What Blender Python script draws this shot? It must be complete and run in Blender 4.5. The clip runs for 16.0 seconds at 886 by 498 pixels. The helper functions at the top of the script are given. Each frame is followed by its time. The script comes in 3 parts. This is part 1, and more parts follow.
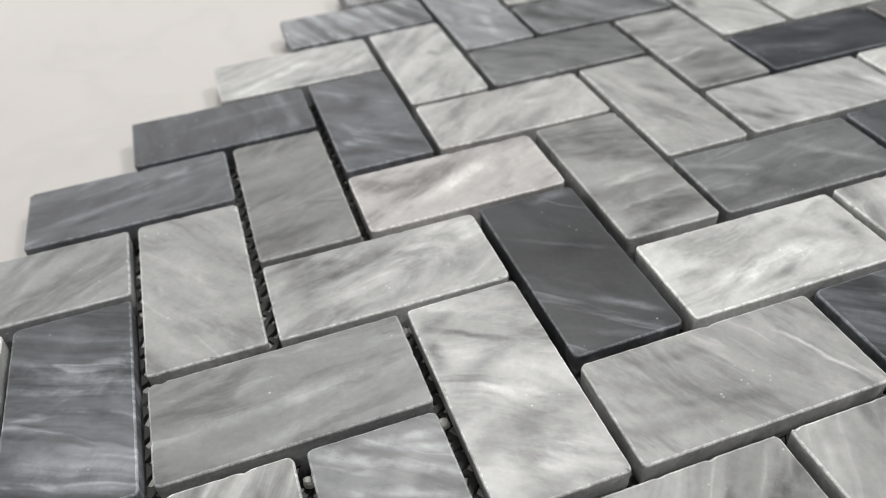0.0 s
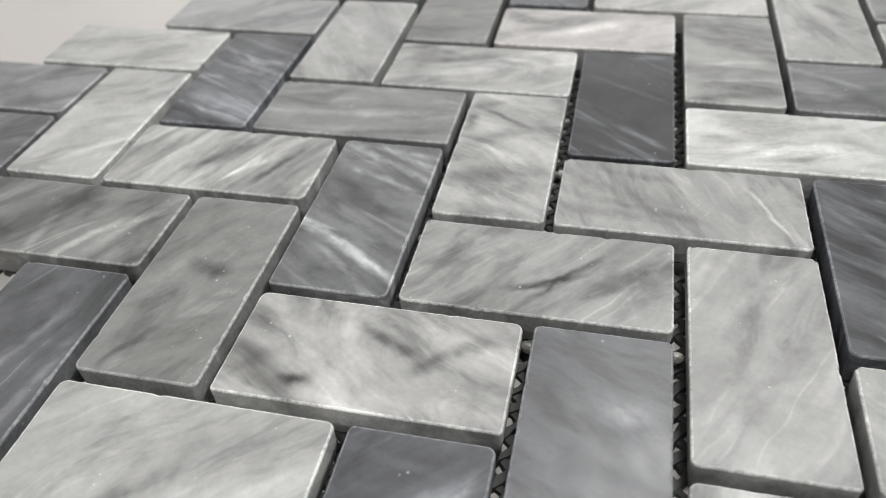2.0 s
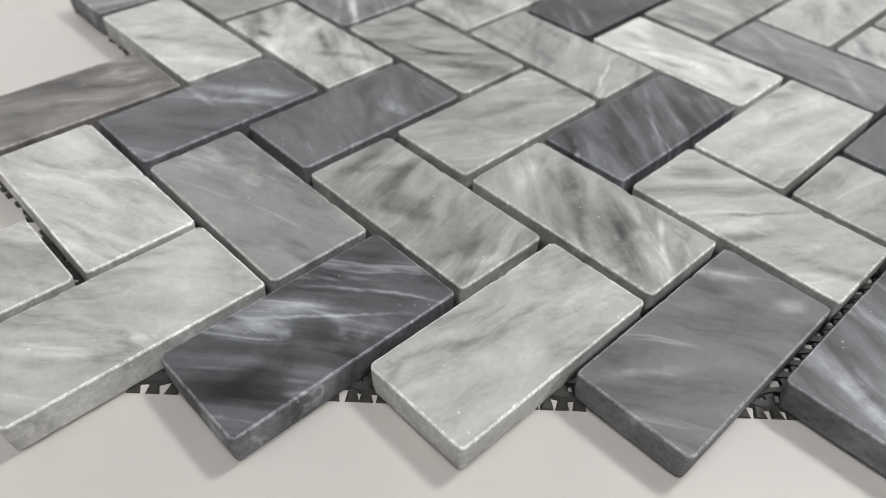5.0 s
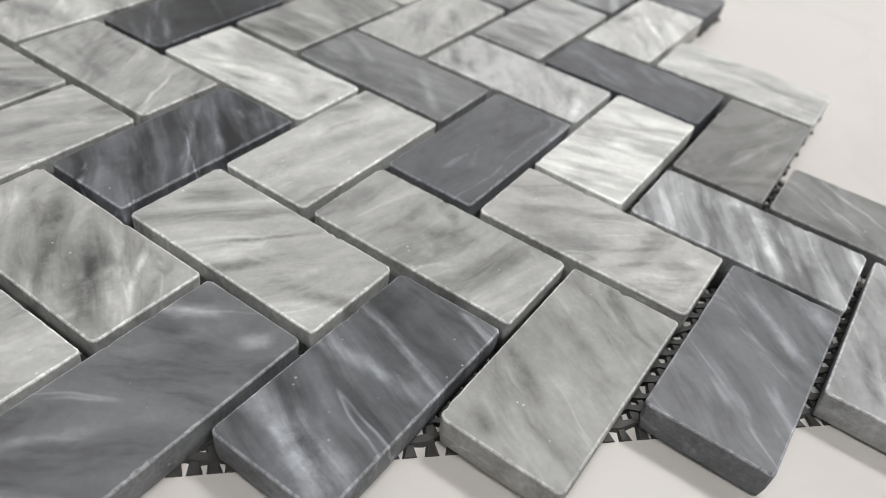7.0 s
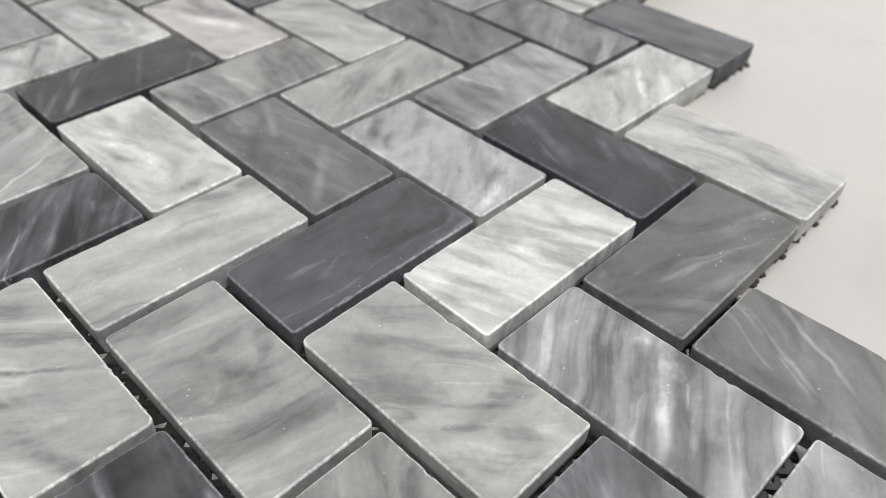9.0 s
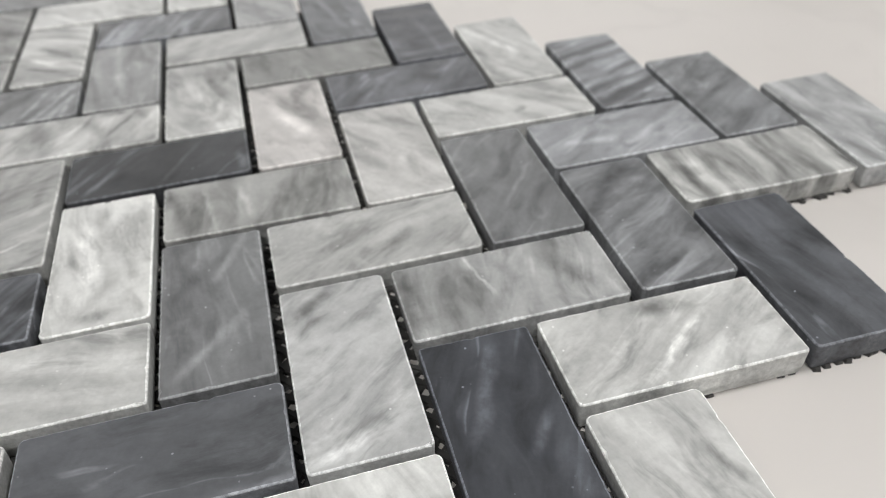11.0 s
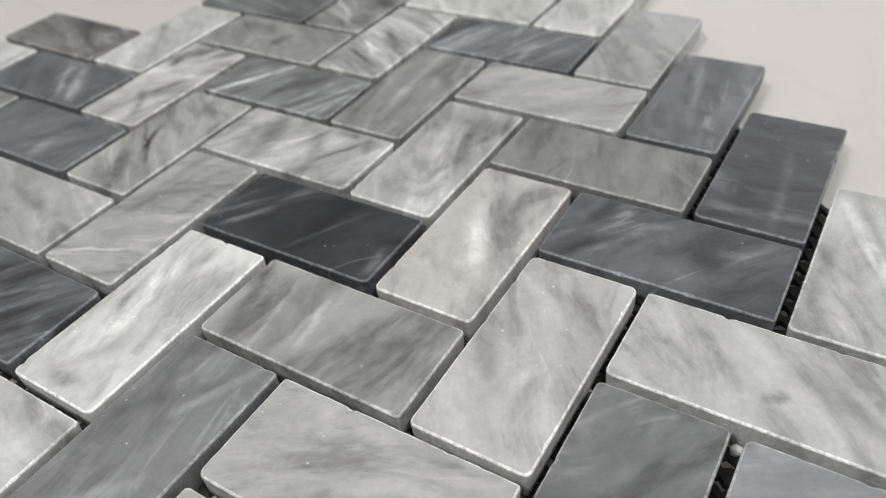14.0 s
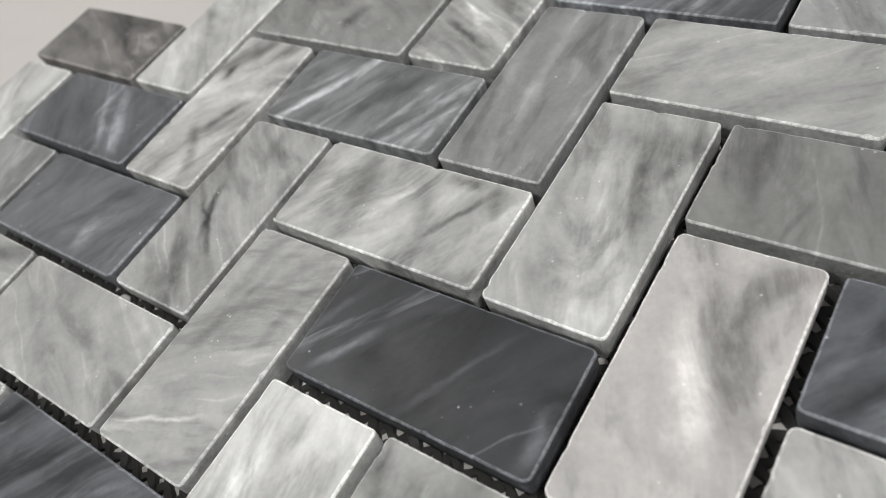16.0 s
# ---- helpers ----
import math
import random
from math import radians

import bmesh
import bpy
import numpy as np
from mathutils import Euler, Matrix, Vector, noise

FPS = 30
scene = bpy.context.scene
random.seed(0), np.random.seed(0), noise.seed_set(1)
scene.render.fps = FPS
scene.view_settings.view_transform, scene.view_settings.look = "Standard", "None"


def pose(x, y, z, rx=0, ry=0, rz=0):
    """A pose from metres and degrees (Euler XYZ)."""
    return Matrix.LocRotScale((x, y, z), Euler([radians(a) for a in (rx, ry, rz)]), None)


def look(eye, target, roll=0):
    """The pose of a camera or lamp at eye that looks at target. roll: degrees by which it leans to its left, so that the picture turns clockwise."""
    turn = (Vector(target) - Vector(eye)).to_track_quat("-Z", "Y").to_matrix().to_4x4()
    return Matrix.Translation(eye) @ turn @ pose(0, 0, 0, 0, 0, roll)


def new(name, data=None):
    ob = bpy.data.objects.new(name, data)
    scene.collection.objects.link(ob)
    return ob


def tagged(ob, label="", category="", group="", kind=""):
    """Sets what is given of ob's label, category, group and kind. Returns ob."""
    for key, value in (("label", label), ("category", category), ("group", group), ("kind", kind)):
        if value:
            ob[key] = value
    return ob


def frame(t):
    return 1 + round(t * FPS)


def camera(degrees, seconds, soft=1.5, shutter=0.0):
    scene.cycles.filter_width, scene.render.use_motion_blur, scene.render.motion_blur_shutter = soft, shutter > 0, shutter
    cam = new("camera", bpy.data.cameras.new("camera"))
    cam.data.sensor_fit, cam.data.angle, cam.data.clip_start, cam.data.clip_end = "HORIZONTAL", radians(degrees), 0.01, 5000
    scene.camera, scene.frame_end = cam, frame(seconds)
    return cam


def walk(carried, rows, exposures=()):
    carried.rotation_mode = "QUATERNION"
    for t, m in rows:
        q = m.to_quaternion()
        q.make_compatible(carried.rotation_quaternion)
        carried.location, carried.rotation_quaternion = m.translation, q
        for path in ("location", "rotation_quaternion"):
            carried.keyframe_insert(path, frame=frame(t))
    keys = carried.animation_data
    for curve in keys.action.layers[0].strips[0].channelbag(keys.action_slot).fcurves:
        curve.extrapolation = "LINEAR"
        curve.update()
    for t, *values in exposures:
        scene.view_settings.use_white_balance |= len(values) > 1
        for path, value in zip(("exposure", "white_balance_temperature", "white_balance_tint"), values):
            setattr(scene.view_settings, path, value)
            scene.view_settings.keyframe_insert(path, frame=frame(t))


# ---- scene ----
import collections

# Camera: a phone carried low round a mosaic sheet on a table
cam = camera(60.1, 16.0, soft=0.85)
cam.data.dof.use_dof = True
cam.data.dof.focus_distance = 0.132
cam.data.dof.aperture_fstop = 20.0
PATH = [
    (0, (0.0040, -0.0065, 0.1144), (0.0357, 0.1034, 0.0174), -4.49),
    (0.5, (0.0155, -0.0237, 0.1075), (0.0321, 0.0896, 0.0107), -4.26),
    (1, (0.0283, -0.0392, 0.1046), (0.0294, 0.0750, 0.0073), -3.94),
    (1.5, (0.0428, -0.0536, 0.1045), (0.0280, 0.0588, 0.0062), -3.98),
    (2, (0.0604, -0.0653, 0.1045), (0.0304, 0.0433, 0.0055), -4.03),
    (2.5, (0.0790, -0.0751, 0.1054), (0.0345, 0.0278, 0.0058), -4.13),
    (3, (0.1031, -0.0813, 0.1047), (0.0443, 0.0152, 0.0060), -4.00),
    (3.46, (0.1270, -0.0872, 0.1043), (0.0572, 0.0022, 0.0062), -3.37),
    (3.92, (0.1492, -0.0947, 0.1053), (0.0724, -0.0120, 0.0066), -2.06),
    (4.38, (0.1693, -0.1004, 0.1070), (0.0894, -0.0219, 0.0073), -0.25),
    (4.84, (0.1871, -0.1008, 0.1086), (0.1075, -0.0225, 0.0084), 1.88),
    (5.3, (0.2020, -0.0925, 0.1095), (0.1264, -0.0095, 0.0100), 4.15),
    (5.5, (0.2079, -0.0865, 0.1096), (0.1350, -0.0003, 0.0109), 5.14),
    (6, (0.2177, -0.0673, 0.1079), (0.1527, 0.0258, 0.0100), 7.84),
    (6.5, (0.2257, -0.0546, 0.1057), (0.1658, 0.0434, 0.0091), 8.82),
    (7, (0.2355, -0.0427, 0.1066), (0.1793, 0.0578, 0.0105), 9.03),
    (7.5, (0.2460, -0.0319, 0.1053), (0.1904, 0.0692, 0.0094), 8.05),
    (8, (0.2492, -0.0250, 0.1037), (0.1922, 0.0746, 0.0072), 6.41),
    (8.5, (0.2536, -0.0047, 0.1072), (0.1877, 0.0884, 0.0098), 3.75),
    (9, (0.2593, 0.0272, 0.1110), (0.1801, 0.1085, 0.0130), 1.33),
    (9.5, (0.2619, 0.0587, 0.1146), (0.1713, 0.1264, 0.0161), -0.52),
    (10, (0.2619, 0.0844, 0.1170), (0.1619, 0.1392, 0.0196), -1.83),
    (10.46, (0.2604, 0.1077, 0.1188), (0.1534, 0.1497, 0.0224), -2.70),
    (10.92, (0.2562, 0.1298, 0.1197), (0.1438, 0.1585, 0.0246), -3.08),
    (11.38, (0.2493, 0.1495, 0.1198), (0.1333, 0.1645, 0.0258), -3.20),
    (11.84, (0.2399, 0.1659, 0.1191), (0.1224, 0.1665, 0.0259), -3.28),
    (12.3, (0.2282, 0.1780, 0.1177), (0.1116, 0.1638, 0.0245), -3.57),
    (12.5, (0.2228, 0.1830, 0.1187), (0.1079, 0.1626, 0.0244), -3.95),
    (13, (0.2087, 0.1927, 0.1151), (0.0976, 0.1561, 0.0212), -4.27),
    (13.5, (0.1884, 0.2013, 0.1146), (0.0853, 0.1486, 0.0193), -5.42),
    (14, (0.1602, 0.2058, 0.1127), (0.0661, 0.1391, 0.0169), -6.34),
    (14.5, (0.1297, 0.2053, 0.1095), (0.0465, 0.1256, 0.0135), -8.40),
    (15, (0.1109, 0.1923, 0.1105), (0.0309, 0.1126, 0.0117), -12.64),
    (15.5, (0.0996, 0.1746, 0.1078), (0.0276, 0.0947, 0.0033), -18.64),
    (16, (0.0978, 0.1613, 0.1087), (0.0368, 0.0820, -0.0031), -25.65),
]
walk(cam, [(t, look(eye, target, roll)) for t, eye, target, roll in PATH])

# World, lamps: ceiling panels of an indoor room, table top at z = 0
CEILING = 1.9
world = bpy.data.worlds.new("room_air")
scene.world = world
world.use_nodes = True
world.node_tree.nodes["Background"].inputs[0].default_value = (1.0, 0.98, 0.95, 1)
world.node_tree.nodes["Background"].inputs[1].default_value = 0.3


def ceiling_lamp(x, y, size, power, colour):
    data = bpy.data.lights.new("ceiling_lamp", "AREA")
    data.shape, data.size, data.energy, data.color = "SQUARE", size, power, colour
    ob = new("ceiling_lamp", data)
    ob.matrix_world = look((x, y, CEILING - 0.03), (0.08, 0.07, 0))
    return ob


ceiling_lamp(1.20, -0.30, 0.5, 35, (1.0, 0.99, 0.975))
ceiling_lamp(-0.25, -1.15, 0.5, 9, (1.0, 0.98, 0.945))
ceiling_lamp(0.35, 1.0, 0.5, 32, (1.0, 0.99, 0.975))

# Two unseen fill lamps added for sheen on the stones: along the wall, from the floor up, in metres
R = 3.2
WEST_FILL, NORTH_FILL = (-1.6, 2.6, 0.45, 1.75), (-2.6, 0.9, 0.45, 1.75)


def added_fill_light(eye, target, wide, high, power):
    data = bpy.data.lights.new("added_fill_light", "AREA")
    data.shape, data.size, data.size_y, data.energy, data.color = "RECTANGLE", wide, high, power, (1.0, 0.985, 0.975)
    ob = new("added_fill_light", data)
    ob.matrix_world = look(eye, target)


# each fill lamp stands in an invented opening of the west or north wall
for wall, (a, b, low, high) in (("west", WEST_FILL), ("north", NORTH_FILL)):
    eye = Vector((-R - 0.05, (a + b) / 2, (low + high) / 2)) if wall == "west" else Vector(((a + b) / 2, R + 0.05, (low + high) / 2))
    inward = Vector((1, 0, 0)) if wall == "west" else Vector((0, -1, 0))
    added_fill_light(eye, eye + inward, b - a - 0.1, high - low - 0.1, 23)
scene.view_settings.exposure = 0.0


# Materials
def material(name, roughness=0.5):
    m = bpy.data.materials.new(name)
    m.use_nodes = True
    b = m.node_tree.nodes["Principled BSDF"]
    b.inputs["Roughness"].default_value = roughness
    return m, m.node_tree, b


def maths(tree, operation, a, b=None, clamp=False):
    n = tree.nodes.new("ShaderNodeMath")
    n.operation, n.use_clamp = operation, clamp
    for k, v in enumerate((a, b)):
        if v is None:
            continue
        if isinstance(v, (int, float)):
            n.inputs[k].default_value = v
        else:
            tree.links.new(v, n.inputs[k])
    return n.outputs[0]


def vector_maths(tree, operation, a, b):
    n = tree.nodes.new("ShaderNodeVectorMath")
    n.operation = operation
    for k, v in enumerate((a, b)):
        if isinstance(v, tuple):
            n.inputs[k].default_value = v
        else:
            tree.links.new(v, n.inputs[k])
    return n.outputs[0]


def noise_of(tree, vector, scale, detail=3.0, rough=0.55, distortion=0.0, colour=False):
    n = tree.nodes.new("ShaderNodeTexNoise")
    tree.links.new(vector, n.inputs["Vector"])
    n.inputs["Scale"].default_value = scale
    n.inputs["Detail"].default_value = detail
    n.inputs["Roughness"].default_value = rough
    n.inputs["Distortion"].default_value = distortion
    return n.outputs["Color"] if colour else n.outputs["Fac"]


def own(tree, name):
    n = tree.nodes.new("ShaderNodeAttribute")
    n.attribute_type, n.attribute_name = "OBJECT", name
    return n.outputs["Fac"]


def own_vector(tree, name):
    n = tree.nodes.new("ShaderNodeAttribute")
    n.attribute_type, n.attribute_name = "OBJECT", name
    return n.outputs["Vector"]


def parts_of(tree, vector):
    n = tree.nodes.new("ShaderNodeSeparateXYZ")
    tree.links.new(vector, n.inputs[0])
    return n.outputs


def ramp(tree, value, low, high, a=0.0, b=1.0, smooth=False):
    n = tree.nodes.new("ShaderNodeMapRange")
    n.clamp = True
    if smooth:
        n.interpolation_type = "SMOOTHSTEP"
    tree.links.new(value, n.inputs[0])
    for k, v in enumerate((low, high, a, b)):
        n.inputs[k + 1].default_value = v
    return n.outputs[0]


SLOTS = 7  # veins and patches that a stone may have of its own


def marble(name, lift, roughness):
    """Honed grey marble: streaks along a grain of each tile's own, soft clouds, thin pale and dark veins, specks."""
    m, tree, bsdf = material(name, roughness)
    bsdf.inputs["Specular IOR Level"].default_value = 0.5
    coords = tree.nodes.new("ShaderNodeTexCoord").outputs["Object"]
    tone, contrast, grain, bands, tint, seed = [own(tree, k) for k in ("tone", "contrast", "grain", "bands", "tint", "seed")]
    turn = tree.nodes.new("ShaderNodeVectorRotate")
    turn.rotation_type = "Z_AXIS"
    tree.links.new(coords, turn.inputs["Vector"])
    tree.links.new(maths(tree, "MULTIPLY", grain, -1.0), turn.inputs["Angle"])
    shift = tree.nodes.new("ShaderNodeCombineXYZ")
    for k, f in enumerate((0.731, 1.173, 0.377)):
        tree.links.new(maths(tree, "MULTIPLY", seed, f), shift.inputs[k])
    place = vector_maths(tree, "ADD", turn.outputs[0], shift.outputs[0])
    warp = vector_maths(tree, "SUBTRACT", noise_of(tree, place, 42, 2.0, colour=True), (0.5, 0.5, 0.5))
    warped = vector_maths(tree, "ADD", place, vector_maths(tree, "MULTIPLY", warp, (0.006, 0.006, 0.006)))
    streak = noise_of(tree, vector_maths(tree, "MULTIPLY", warped, (30, 120, 90)), 1.0, 4.0, 0.52)
    broad = noise_of(tree, vector_maths(tree, "MULTIPLY", warped, (10, 165, 40)), 1.0, 4.0, 0.58)
    cloud = noise_of(tree, vector_maths(tree, "MULTIPLY", warped, (0.6, 1.3, 1)), 68, 4.0, 0.55, 1.2)
    fine = noise_of(tree, place, 900, 3.0, 0.6)
    band = ramp(tree, broad, 0.43, 0.58, -1.0, 1.0)
    line = ramp(tree, streak, 0.28, 0.72, -1.0, 1.0)
    puff = ramp(tree, cloud, 0.25, 0.75, -1.0, 1.0)
    # the less a stone is banded, the cloudier it is
    lined = maths(tree, "ADD", maths(tree, "MULTIPLY", bands, 0.75), 0.32)
    clouded = maths(tree, "SUBTRACT", 1.25, maths(tree, "MULTIPLY", bands, 0.6))
    mix = maths(tree, "ADD", maths(tree, "MULTIPLY", line, lined), maths(tree, "MULTIPLY", puff, clouded))
    mix = maths(tree, "ADD", mix, maths(tree, "MULTIPLY", band, bands))
    change = maths(tree, "ADD", maths(tree, "MULTIPLY", mix, contrast), 1.0)
    value = maths(tree, "MULTIPLY", tone, change)
    # the stone's own veins and patches, each a soft ragged stroke with a place, a turn, a length and a width
    bend = vector_maths(tree, "SUBTRACT", noise_of(tree, place, 75, 3.0, 0.6, colour=True), (0.5, 0.5, 0.5))
    fray = vector_maths(tree, "SUBTRACT", noise_of(tree, vector_maths(tree, "MULTIPLY", place, (0.35, 1, 1)), 420, 3.0, 0.6, colour=True), (0.5, 0.5, 0.5))
    bent = vector_maths(tree, "ADD", coords, vector_maths(tree, "MULTIPLY", bend, (0.0032, 0.0032, 0)))
    bent = vector_maths(tree, "ADD", bent, vector_maths(tree, "MULTIPLY", fray, (0.0018, 0.0018, 0)))
    broken = maths(tree, "ADD", ramp(tree, noise_of(tree, place, 230, 5.0, 0.68), 0.34, 0.58, 0.05, 0.55), ramp(tree, streak, 0.36, 0.60, 0.05, 0.65))
    for k in range(SLOTS):
        at, size = own_vector(tree, "mark_at_%d" % k), own_vector(tree, "mark_size_%d" % k)
        at_xyz, size_xyz = parts_of(tree, at), parts_of(tree, size)
        turned = tree.nodes.new("ShaderNodeVectorRotate")
        turned.rotation_type = "Z_AXIS"
        tree.links.new(vector_maths(tree, "MULTIPLY", vector_maths(tree, "SUBTRACT", bent, at), (1, 1, 0)), turned.inputs["Vector"])
        tree.links.new(maths(tree, "MULTIPLY", at_xyz[2], -1.0), turned.inputs["Angle"])
        away = parts_of(tree, vector_maths(tree, "ABSOLUTE", vector_maths(tree, "MULTIPLY", turned.outputs[0], size), (0, 0, 0)))
        stroke = maths(tree, "MULTIPLY", ramp(tree, away[1], 0.05, 1.25, 1.0, 0.0, True), ramp(tree, away[0], 0.35, 1.6, 1.0, 0.0, True))
        stroke = maths(tree, "MULTIPLY", maths(tree, "MULTIPLY", stroke, broken), size_xyz[2])
        value = maths(tree, "MULTIPLY", value, maths(tree, "ADD", stroke, 1.0))
    # thin pale veins and thin dark ones, broken up by the clouds
    ridge = noise_of(tree, vector_maths(tree, "MULTIPLY", warped, (10, 85, 40)), 1.0, 3.0, 0.55)
    pale = ramp(tree, maths(tree, "ABSOLUTE", maths(tree, "SUBTRACT", ridge, 0.56)), 0.0, 0.026, 1.0, 0.0)
    pale = maths(tree, "MULTIPLY", pale, ramp(tree, cloud, 0.48, 0.62))
    value = maths(tree, "ADD", value, maths(tree, "MULTIPLY", pale, maths(tree, "ADD", maths(tree, "MULTIPLY", bands, 0.16), 0.07)))
    ridge2 = noise_of(tree, vector_maths(tree, "MULTIPLY", warped, (20, 95, 60)), 1.0, 5.0, 0.66)
    dark = ramp(tree, maths(tree, "ABSOLUTE", maths(tree, "SUBTRACT", ridge2, 0.47)), 0.0, 0.075, 1.0, 0.0)
    dark = maths(tree, "MULTIPLY", dark, ramp(tree, cloud, 0.55, 0.42))
    value = maths(tree, "MULTIPLY", value, ramp(tree, dark, 0.0, 1.0, 1.0, 0.72))
    value = maths(tree, "MULTIPLY", value, ramp(tree, fine, 0.28, 0.72, 0.94, 1.06))
    value = maths(tree, "MULTIPLY", value, ramp(tree, noise_of(tree, place, 260, 4.0, 0.62), 0.30, 0.70, 0.93, 1.07))
    # crystal specks and tiny pits
    dots = tree.nodes.new("ShaderNodeTexVoronoi")
    tree.links.new(place, dots.inputs["Vector"])
    dots.inputs["Scale"].default_value = 420
    speck = maths(tree, "MULTIPLY", ramp(tree, dots.outputs["Distance"], 0.05, 0.13, 1.0, 0.0), ramp(tree, noise_of(tree, place, 110, 2.0), 0.57, 0.63))
    value = maths(tree, "ADD", value, maths(tree, "MULTIPLY", speck, 0.30))
    value = maths(tree, "MAXIMUM", value, 0.02)
    if lift:
        worn = ramp(tree, noise_of(tree, place, 900, 5.0, 0.8), 0.36, 0.64, 0.15, 1.3)
        value = maths(tree, "MULTIPLY", value, maths(tree, "ADD", maths(tree, "MULTIPLY", worn, lift), 1.0))
        value = maths(tree, "ADD", value, maths(tree, "MULTIPLY", worn, lift * 0.22))
    warm = ramp(tree, tint, -1.0, 1.0, 0.0, 1.0)
    hue = tree.nodes.new("ShaderNodeValToRGB")
    tree.links.new(warm, hue.inputs[0])
    e = hue.color_ramp.elements
    e[0].color, e[1].color = (0.925, 0.985, 1.13, 1), (1.07, 0.985, 0.955, 1)
    middle = e.new(0.5)
    middle.color = (0.992, 1.0, 0.974, 1)
    scaled = vector_maths(tree, "MULTIPLY", hue.outputs[0], (1, 1, 1))
    whole = tree.nodes.new("ShaderNodeVectorMath")
    whole.operation = "SCALE"
    tree.links.new(scaled, whole.inputs[0])
    tree.links.new(value, whole.inputs["Scale"])
    tree.links.new(whole.outputs[0], bsdf.inputs["Base Color"])
    tree.links.new(ramp(tree, noise_of(tree, place, 160, 4.0), 0.3, 0.7, roughness - 0.07, roughness + 0.10), bsdf.inputs["Roughness"])
    bump = tree.nodes.new("ShaderNodeBump")
    bump.inputs["Strength"].default_value = 0.12 if not lift else 0.45
    bump.inputs["Distance"].default_value = 0.0004
    tree.links.new(noise_of(tree, place, 700, 4.0, 0.65), bump.inputs["Height"])
    tree.links.new(bump.outputs[0], bsdf.inputs["Normal"])
    return m


STONE = marble("honed_grey_marble", 0.0, 0.37)
ARRIS = marble("worn_marble_edge", 0.55, 0.55)
SIDE = marble("sawn_marble_side", 0.14, 0.66)


def white_marble():
    m, tree, bsdf = material("white_marble_top", 0.42)
    coords = tree.nodes.new("ShaderNodeTexCoord").outputs["Object"]
    warp = vector_maths(tree, "SUBTRACT", noise_of(tree, coords, 6, 4.0, colour=True), (0.5, 0.5, 0.5))
    warped = vector_maths(tree, "ADD", coords, vector_maths(tree, "MULTIPLY", warp, (0.16, 0.16, 0.0)))
    vein = noise_of(tree, warped, 7.0, 4.0, 0.6)
    thin = ramp(tree, maths(tree, "ABSOLUTE", maths(tree, "SUBTRACT", vein, 0.5)), 0.0, 0.035, 1.0, 0.0)
    cloudy = ramp(tree, noise_of(tree, coords, 14, 5.0), 0.3, 0.7, 0.0, 1.0)
    fac = maths(tree, "ADD", maths(tree, "MULTIPLY", thin, 0.30), maths(tree, "MULTIPLY", cloudy, 0.22), True)
    dots = tree.nodes.new("ShaderNodeTexVoronoi")
    tree.links.new(coords, dots.inputs["Vector"])
    dots.inputs["Scale"].default_value = 90
    dust = maths(tree, "MULTIPLY", ramp(tree, dots.outputs["Distance"], 0.02, 0.05, 1.0, 0.0), ramp(tree, noise_of(tree, coords, 30, 2.0), 0.5, 0.6))
    hue = tree.nodes.new("ShaderNodeMix")
    hue.data_type = "RGBA"
    hue.inputs[6].default_value, hue.inputs[7].default_value = (0.61, 0.582, 0.556, 1), (0.53, 0.507, 0.485, 1)
    tree.links.new(maths(tree, "ADD", fac, maths(tree, "MULTIPLY", dust, 0.9), True), hue.inputs[0])
    tree.links.new(hue.outputs[2], bsdf.inputs["Base Color"])
    return m


def plain(name, colour, roughness, vary=0.08, scale=30.0):
    m, tree, bsdf = material(name, roughness)
    coords = tree.nodes.new("ShaderNodeTexCoord").outputs["Object"]
    mix = tree.nodes.new("ShaderNodeMix")
    mix.data_type = "RGBA"
    tree.links.new(noise_of(tree, coords, scale, 5.0), mix.inputs[0])
    mix.inputs[6].default_value = (*[c * (1 - vary) for c in colour], 1)
    mix.inputs[7].default_value = (*[min(1, c * (1 + vary)) for c in colour], 1)
    tree.links.new(mix.outputs[2], bsdf.inputs["Base Color"])
    return m


TABLE_TOP = white_marble()
METAL = plain("grey_painted_metal", (0.25, 0.25, 0.26), 0.45)
NET = plain("grey_plastic_net", (0.045, 0.044, 0.042), 0.5, 0.35, 900.0)
GLUE = plain("white_glue", (0.62, 0.61, 0.57), 0.4, 0.1, 600.0)
PAINT = plain("white_wall_paint", (0.78, 0.775, 0.765), 0.8, 0.03, 3.0)
CEILING_PAINT = plain("grey_ceiling_paint", (0.34, 0.345, 0.35), 0.8, 0.03, 3.0)
FLOORING = plain("grey_floor", (0.16, 0.16, 0.16), 0.5, 0.1, 5.0)


# Helpers for building
def thing(name, label, category, kind="", group=""):
    return tagged(new(name), label, category, group, kind)


def part(name, bm, mats, parent, label=""):
    me = bpy.data.meshes.new(name)
    bm.to_mesh(me)
    bm.free()
    for m in mats if isinstance(mats, (list, tuple)) else [mats]:
        me.materials.append(m)
    ob = new(name, me)
    ob.parent = parent
    return tagged(ob, label)


def slab(x0, x1, y0, y1, z0, z1, bevel=0.0):
    bm = bmesh.new()
    bmesh.ops.create_cube(bm, size=1, matrix=Matrix.Translation(((x0 + x1) / 2, (y0 + y1) / 2, (z0 + z1) / 2)) @ Matrix.Diagonal((x1 - x0, y1 - y0, z1 - z0, 1)))
    if bevel:
        bmesh.ops.bevel(bm, geom=bm.edges[:], offset=bevel, segments=3, affect="EDGES")
    return bm


# The room that closes the place
FLOOR = -0.75


